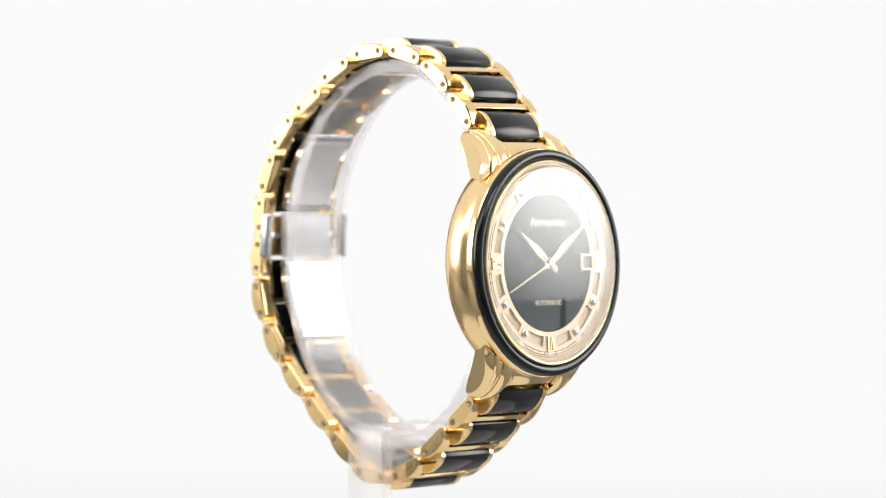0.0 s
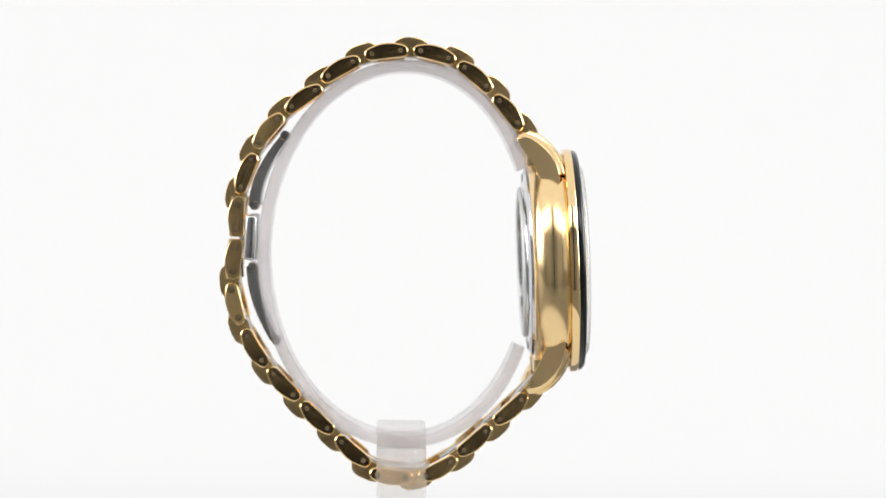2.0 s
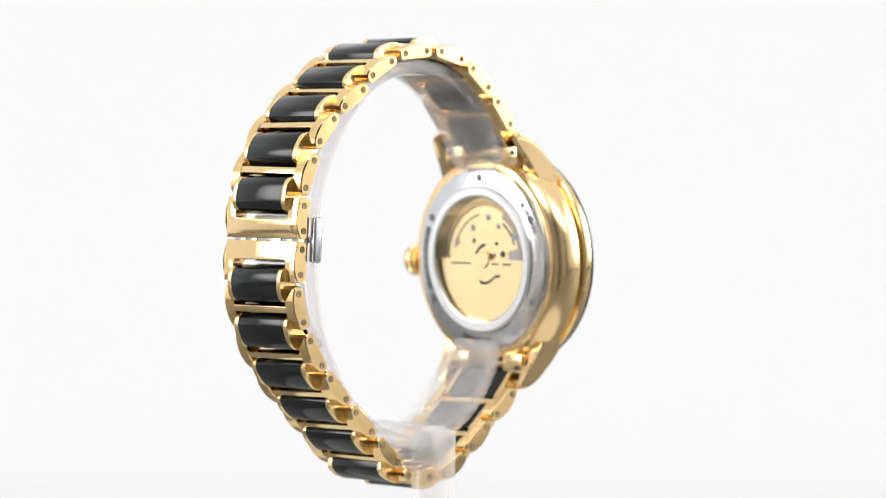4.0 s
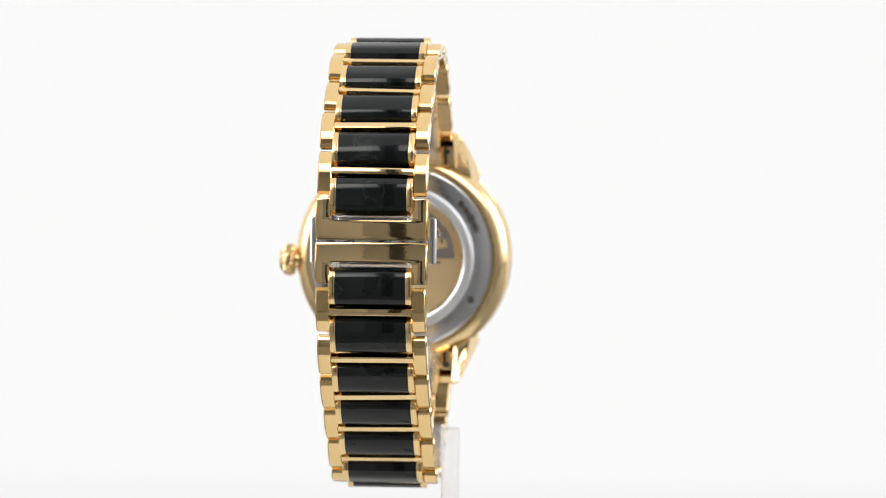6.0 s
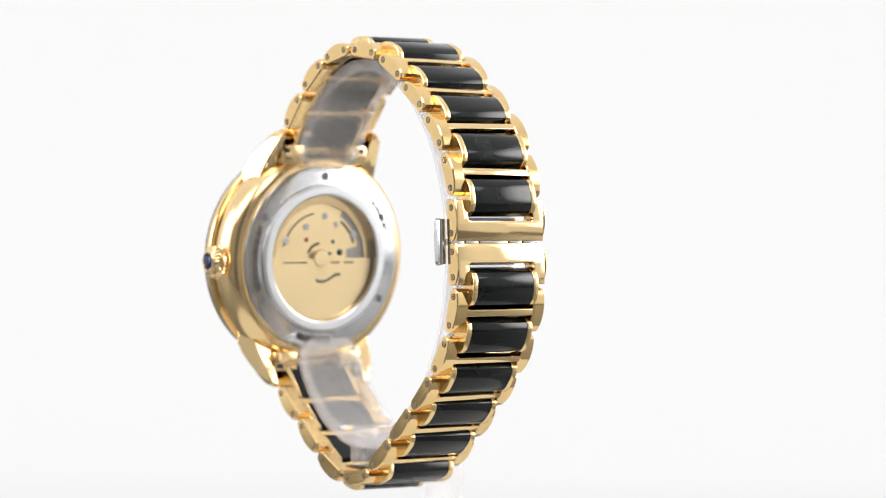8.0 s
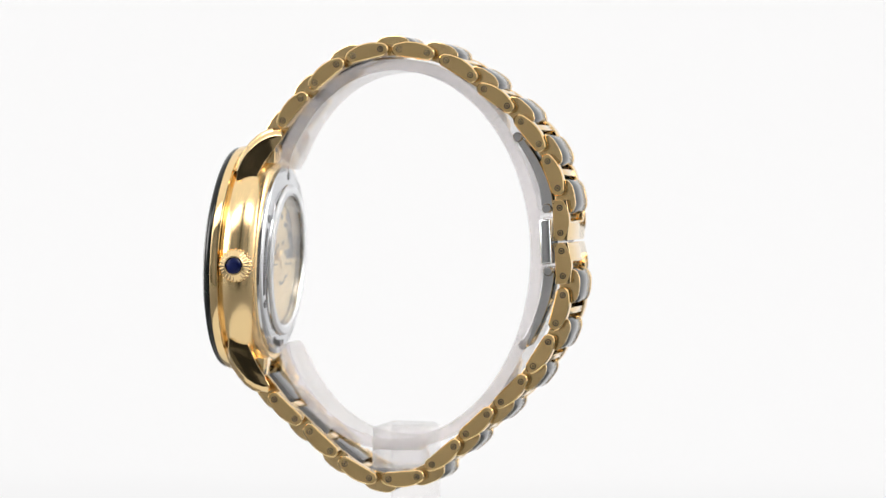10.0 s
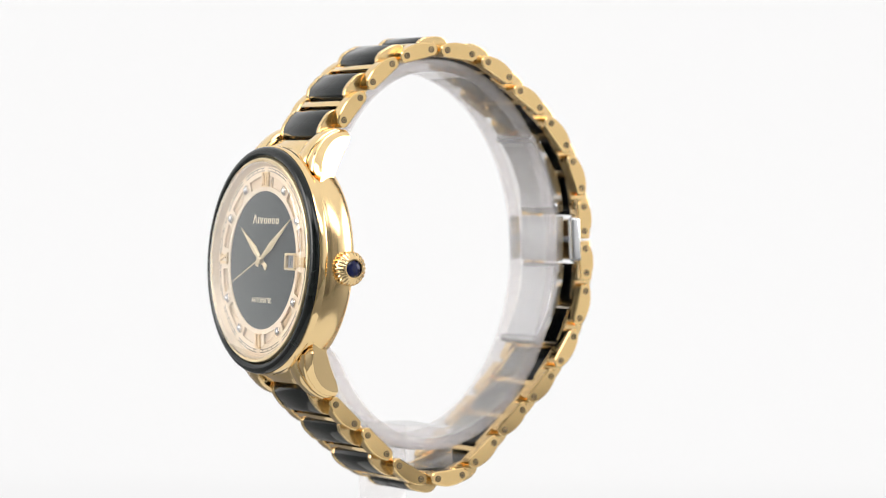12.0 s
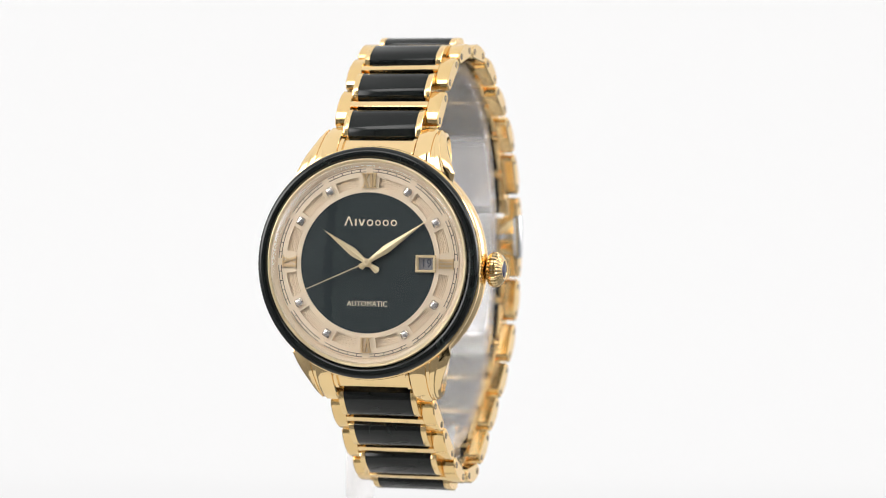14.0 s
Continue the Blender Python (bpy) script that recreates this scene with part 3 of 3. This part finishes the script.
def bar_glyph(bm, x0, x1, w, r0, r1, h0, h1):
    """A slanted stroke from (x0, r0) to (x1, r1)."""
    prism(bm, [(x0 - w, r0), (x0 + w, r0), (x1 + w, r1), (x1 - w, r1)], h0, h1, "z")


def numeral(text):
    """Raised roman numeral, feet towards the dial's middle, centred on x."""
    widths = {"I": 0.62, "V": 1.35, "X": 1.45}
    total = sum(widths[c] for c in text)
    bm, x = bmesh.new(), -total / 2
    for c in text:
        w = widths[c]
        mid = x + w / 2
        if c == "I":
            bar_glyph(bm, mid, mid, 0.21, 12.9, 15.55, 0.3, 0.62)
        elif c == "V":
            bar_glyph(bm, mid, mid - w / 2 + 0.22, 0.21, 12.9, 15.55, 0.3, 0.62)
            bar_glyph(bm, mid, mid + w / 2 - 0.2, 0.12, 12.9, 15.55, 0.3, 0.61)
        else:
            bar_glyph(bm, mid + w / 2 - 0.24, mid - w / 2 + 0.24, 0.22, 12.9, 15.55, 0.3, 0.62)
            bar_glyph(bm, mid - w / 2 + 0.2, mid + w / 2 - 0.2, 0.12, 12.9, 15.55, 0.3, 0.61)
        x += w
    for r in (12.9, 15.4):
        box(bm, -total / 2, total / 2, r, r + 0.16, 0.3, 0.60)
    return bm


def dial(watch):
    C = case_pose()
    M = mm_pose(C)
    bm = bmesh.new()
    disc(bm, 17.0, -0.6, -0.2, 128)
    base = part("dial_base", bm, CHAMPAGNE, watch, "champagne dial base under the hour ring", M)
    for r in (13.35, 13.65, 13.95, 14.25, 14.55):
        bm = bmesh.new()
        lathe(bm, [(r - 0.09, -0.21), (r + 0.09, -0.21), (r + 0.04, -0.1), (r - 0.04, -0.1)], 128, True)
        part("groove_line", bm, CHAMPAGNE, base)
    bm = bmesh.new()
    disc(bm, 12.3, -0.1, 0.12, 128)
    part("dial_centre", bm, DIAL, watch, "dark green-black lacquered dial centre", M)
    bm = bmesh.new()
    sector(bm, 12.2, 13.05, 0, 360, -0.1, 0.3, 128)
    sector(bm, 14.85, 16.5, 0, 360, -0.1, 0.3, 128)
    ring = part("hour_ring", bm, CHAMPAGNE, watch, "champagne hour ring with recessed windows", M)
    for hour in range(12):
        a = 90 - 30 * hour
        half = 7.6 if hour in ROMAN else 5.6
        bm = bmesh.new()
        sector(bm, 13.0, 14.9, a - half, a + half, -0.1, 0.3, 6)
        part("spoke", bm, CHAMPAGNE, ring)
        turn = Matrix.Rotation(radians(-30 * hour), 4, "Z")
        if hour in ROMAN:
            bm = numeral(ROMAN[hour])
            part("numeral", bm, NUMERAL, ring, "raised pale gold roman numeral", mm_pose(turn))
        else:
            bm = bmesh.new()
            box(bm, -0.72, 0.72, 13.45, 14.85, 0.3, 0.62, 0.28, 3)
            setting = part("stone_setting", bm, SETTING, ring, "pale silvery stone setting", mm_pose(turn))
            bm = bmesh.new()
            lathe(bm, [(0, 0.35), (0.6, 0.6), (0.6, 0.66), (0.48, 0.78), (0.27, 0.86), (0, 0.86)], 8)
            bmesh.ops.translate(bm, vec=(0, 14.15, 0.05), verts=bm.verts[:])
            part("stone", bm, STONE, setting, "small clear brilliant stone", angle=5)
    bm = bmesh.new()
    for r in (15.75, 16.25):
        sector(bm, r - 0.055, r + 0.055, 0, 360, 0.29, 0.325, 128)
    for k in range(60):
        if k % 5:
            a = 90 - 6 * k
            sector(bm, 15.75, 16.25, a - 0.22, a + 0.22, 0.29, 0.325, 1)
    part("minute_track", bm, PRINT, ring, "fine dark printed minute track")
    for k in range(12):
        bm = bmesh.new()
        sector(bm, 15.65, 16.4, 90 - 30 * k - 2.2, 90 - 30 * k + 2.2, 0.29, 0.335, 3)
        part("track_block", bm, CHAMPAGNE, ring)
    # date window
    bm = bmesh.new()
    for x0, x1, y0, y1 in ((8.75, 12.4, 1.05, 1.5), (8.75, 12.4, -1.5, -1.05), (8.75, 9.25, -1.05, 1.05), (11.9, 12.4, -1.05, 1.05)):
        box(bm, x0, x1, y0, y1, 0.1, 0.8, 0.12, 1)
    frame_part = part("date_frame", bm, INDEX, watch, "gold date window frame", M)
    bm = bmesh.new()
    box(bm, 9.2, 11.95, -1.1, 1.1, 0.12, 0.15)
    part("date_disc", bm, PAPER, frame_part, "date disc greyed by painted window shade")
    bm = lettering("19", 2.05, 0.01, 0.95, 1.0)
    bmesh.ops.translate(bm, vec=(10.6, 0.0, 0.165), verts=bm.verts[:])
    part("date_digits", bm, INK, frame_part, "dark printed date digits 19")
    bm = lettering("AUTOMATIC", 1.35, 0.03, 1.02, 0.93)
    bmesh.ops.translate(bm, vec=(0.05, -7.1, 0.16), verts=bm.verts[:])
    part("dial_word", bm, LETTER, watch, "raised gold word AUTOMATIC", M)
    # maker's mark as plain strokes
    x = -4.4
    for kind, w in (("peak", 1.55), ("stroke", 0.3), ("notch", 1.15), ("loop", 1.15), ("loop", 1.0), ("loop", 1.1), ("loop", 1.1)):
        bm = bmesh.new()
        if kind == "stroke":
            box(bm, x, x + w, 6.4, 7.55, 0.11, 0.22)
        elif kind == "loop":
            lathe(bm, [(w * 0.32, 0.11), (w * 0.5, 0.11), (w * 0.5, 0.22), (w * 0.32, 0.22)], 24, True)
            bmesh.ops.translate(bm, vec=(x + w / 2, 6.95, 0), verts=bm.verts[:])
        else:
            tip, feet = (8.0, 6.4) if kind == "peak" else (6.4, 7.5)
            for foot in (x + 0.12, x + w - 0.12):
                prism(bm, [(foot - 0.13, feet), (foot + 0.13, feet), (x + w / 2 + 0.13, tip), (x + w / 2 - 0.13, tip)], 0.11, 0.22 if foot < x + 0.5 else 0.215, "z")
        part("maker_mark_shape", bm, LETTER, watch, "plain raised gold shape of the maker's mark", M)
        x += w + 0.36
    # hands
    def hand(name, length, width, tail, h, deg, label):
        bm = bmesh.new()
        for s in (-1, 1):
            pts = [(0, -tail, h), (s * width * 0.85, -tail + 0.35 * (tail > 1.2), h), (s * width * 0.35, -0.2, h), (s * width, length * 0.33, h), (0, length, h)]
            low = [bm.verts.new((x, y, z - 0.05)) for x, y, z in pts]
            rim = [bm.verts.new((x, y, z + (0.16 if abs(x) < 1e-6 else 0.02))) for x, y, z in pts]
            for i in range(len(pts) - 1):
                bm.faces.new([low[i], low[i + 1], rim[i + 1], rim[i]])
            bm.faces.new(rim)
            bm.faces.new(low[::-1])
        bmesh.ops.remove_doubles(bm, verts=bm.verts[:], dist=1e-4)
        bmesh.ops.triangulate(bm, faces=bm.faces[:])
        return part(name, bm, INDEX, watch, label, M @ Matrix.Rotation(radians(-deg), 4, "Z"), angle=8)
    hand("hour_hand", 9.6, 0.75, 2.6, 0.55, -55.0, "pale gold tapered hour hand")
    hand("minute_hand", 13.0, 0.75, 1.6, 0.85, 55.5, "pale gold tapered minute hand")
    bm = bmesh.new()
    prism(bm, [(-0.13, -2.6), (0.13, -2.6), (0.05, 12.8), (-0.05, 12.8)], 1.15, 1.22, "z")
    part("second_hand", bm, INDEX, watch, "thin gold second hand", M @ Matrix.Rotation(radians(113.5), 4, "Z"))
    bm = bmesh.new()
    lathe(bm, [(0, 0.4), (0.75, 0.4), (0.75, 1.1), (0.6, 1.28), (0.3, 1.32), (0.2, 1.25), (0, 1.25)], 32)
    part("hand_hub", bm, INDEX, watch, "round gold hub of the hands", M)


def case_back(watch):
    C = case_pose()
    M = mm_pose(C @ Matrix.Rotation(radians(180), 4, "Y"))     # z now points to the wrist
    bm = bmesh.new()
    lathe(bm, [(11.7, 8.2), (11.7, 9.5), (12.1, 9.7), (13.2, 9.65), (13.6, 9.3), (13.75, 8.95), (14.1, 8.85), (16.3, 8.75), (17.0, 8.4), (17.15, 7.7), (11.7, 7.7)], 128, True)
    back = part("case_back", bm, STEEL_BRUSHED, watch, "polished steel case back ring with a window", M)
    bm = bmesh.new()
    lathe(bm, [(11.72, 9.45), (12.1, 9.78), (13.2, 9.74), (13.66, 9.4), (13.66, 9.2), (11.72, 9.2)], 128, True)
    part("window_ring", bm, STEEL_SATIN, back, "satin steel ring round the back window")
    bm = bmesh.new()
    for a0, n in ((158, 22), (20, 12), (250, 14)):
        for i in range(n):
            a = a0 + 2.1 * i
            w = 0.55 + 0.35 * ((i * 7) % 3) / 2
            sector(bm, 14.6, 15.7, a - w, a + w, 8.7, 8.86, 1)
    part("engraving", bm, DARK, back, "plain bars of engraved writing", kind="stuff")
    for k in range(6):
        a = radians(30 + 60 * k)
        bm = bmesh.new()
        disc(bm, 0.75, 8.4, 8.95, 20, 0.1, 15.2 * math.cos(a), 15.2 * math.sin(a))
        screw = part("notch_screw", bm, GUNMETAL, back)
    bm = bmesh.new()
    disc(bm, 11.75, 8.9, 9.25, 96)
    g = part("back_window", bm, BACK_GLASS, watch, "clear case back window", M)
    g.visible_shadow = False
    bm = bmesh.new()
    disc(bm, 11.75, 7.35, 7.6, 96)
    plate = part("movement_plate", bm, ROTOR, watch, "gilt movement plate", M)
    bm = bmesh.new()
    sector(bm, 1.6, 11.3, 180, 360, 8.05, 8.35, 64)
    part("rotor", bm, ROTOR, watch, "half-round gilt winding rotor", M)
    bm = bmesh.new()
    disc(bm, 1.7, 8.0, 8.6, 32, 0.2)
    part("rotor_hub", bm, ROTOR, watch, "rotor ball-bearing hub", M)
    # Holes here are solid discs with their shade as dark colour.
    for cx, cy, r, mat, name in ((-3.0, 3.4, 0.42, RUBY, "jewel_bearing"), (3.0, 3.0, 0.35, DARK, "screw_hole_shade"), (4.6, 1.0, 0.6, DARK, "screw_hole_shade"), (1.0, 7.8, 0.6, STEEL, "bridge_screw"), (-7.5, 3.2, 0.65, STEEL, "bridge_screw"), (-3.2, 5.8, 0.6, STEEL, "bridge_screw"), (3.6, 6.2, 0.5, STEEL, "bridge_screw"), (7.6, 4.4, 0.7, STEEL, "bridge_screw"), (2.4, 0.8, 0.3, DARK, "screw_hole_shade")):
        bm = bmesh.new()
        disc(bm, r, 7.6, 7.78, 18, 0.05, cx, cy)
        part(name, bm, mat, plate)
    bm = bmesh.new()
    sector(bm, 8.2, 8.5, 100, 165, 7.6, 7.64, 24)
    sector(bm, 8.0, 8.4, 20, 55, 7.6, 7.64, 24)
    sector(bm, 2.4, 2.9, 90, 160, 7.6, 7.66, 16)
    part("bridge_edge", bm, DARK, plate)
    bm = bmesh.new()
    for x0, x1 in ((-8.6, -3.2), (2.2, 4.2), (5.2, 7.4)):
        box(bm, x0, x1, -0.95, -0.65, 8.34, 8.37)
    part("engraved_line", bm, DARK, plate, "plain bar of engraving on the rotor")
    # Dark strip laid on the rotor as the shade within its slot.
    bm = bmesh.new()
    spine = [(-1.1, -4.0), (-0.4, -4.35), (0.4, -4.4), (1.3, -4.2), (2.2, -3.75), (3.1, -3.2), (3.8, -3.0), (4.5, -3.05)]
    up = [(x, y + 0.24) for x, y in spine]
    prism(bm, up + [(x, y - 0.24) for x, y in spine[::-1]], 8.34, 8.38, "z")
    part("rotor_slot_shade", bm, DARK, plate, "curved dark strip painted as a slot's shade")
    bm = bmesh.new()
    sector(bm, 8.9, 11.6, -4, 60, 7.58, 7.66, 24)
    sector(bm, 6.2, 8.9, -4, 14, 7.58, 7.65, 8)
    part("steel_bridge", bm, GREY_BRIDGE, plate, "grey steel bridge")


def wristwatch():
    watch = new("wristwatch")
    tagged(watch, "gold and black ceramic wristwatch clipped on a clear stand", "wristwatch")
    case(watch)
    dial(watch)
    case_back(watch)
    bracelet(watch)
    clasp(watch)
    return watch


# ---- the stand ----
def display_stand():
    stand = new("display_stand")
    tagged(stand, "clear acrylic watch display stand on a pale turntable", "display stand")

    def hoop(x0, x1, thick):
        """A strip of the C-shaped ring between x0 and x1, its ends rounded in."""
        bm = bmesh.new()
        rings = []
        a0, a1, cuts = -151.0, 153.0, 100
        for i in range(cuts + 1):
            a = radians(a0 + (a1 - a0) * i / cuts)
            end = min(i, cuts - i)
            pull = 0.0 if end > 2 else 2.4 * (1 - math.sqrt(1 - (1 - end / 3) ** 2))
            c, s = math.cos(a), math.sin(a)
            wide = 25.6 if c > 0 else 25.6 + 2.2 * c
            k = Vector((c / wide, s / 33.9)).normalized()
            ring = []
            for x, d in ((x0, -thick), (x1, -thick), (x1, thick), (x0, thick)):
                x = math.copysign(abs(x) - pull, x)
                ring.append(bm.verts.new((MID + x, wide * c + d * k.x, -15.0 + 33.9 * s + d * k.y)))
            rings.append(ring)
        for i in range(cuts):
            for j in range(4):
                n = (j + 1) % 4
                bm.faces.new([rings[i][j], rings[i + 1][j], rings[i + 1][n], rings[i][n]])
        bm.faces.new(rings[0])
        bm.faces.new(rings[-1][::-1])
        return bm

    clip = part("clip_ring", hoop(-6.1, 6.1, 1.0), ACRYLIC, stand, "clear acrylic spring ring")
    part("cut_edge", hoop(-6.6, -6.1, 1.1), FROSTED, clip, "whitish cut edge of the acrylic ring")
    part("cut_edge", hoop(6.1, 6.6, 1.1), FROSTED, clip, "whitish cut edge of the acrylic ring")
    bm = bmesh.new()
    box(bm, MID - 10.05, MID + 6.4, -3.9, 4.9, -53.3, -45.8, 0.5)
    part("bracket", bm, ACRYLIC_BLOCK, stand, "clear acrylic bracket under the ring")
    bm = bmesh.new()
    box(bm, MID - 9.9, MID + 6.2, -3.7, 4.7, -49.9, -49.5, 0.1)
    part("glue_seam", bm, FROSTED, stand, "milky glue seam in the bracket")
    bm = bmesh.new()
    box(bm, MID - 12.8, MID - 10.1, -3.9, 4.9, -EYE_HEIGHT * 1000 + 12.05, -46.5, 0.5)
    part("post", bm, ACRYLIC_BLOCK, stand, "clear acrylic flat post")
    for ob in stand.children_recursive:
        ob.visible_shadow = False
    return stand


studio()
turntable()
softboxes()
watch_thing = wristwatch()
stand_thing = display_stand()


# ---- the turning ----
def motions():
    rows = []
    for i in range(29):
        t = 0.5 * i
        rows.append((t, pose(0, 0, EYE_HEIGHT, 0, 0, 48.61 + 20.984 * t)))
    walk(watch_thing, rows)
    walk(stand_thing, rows)


motions()
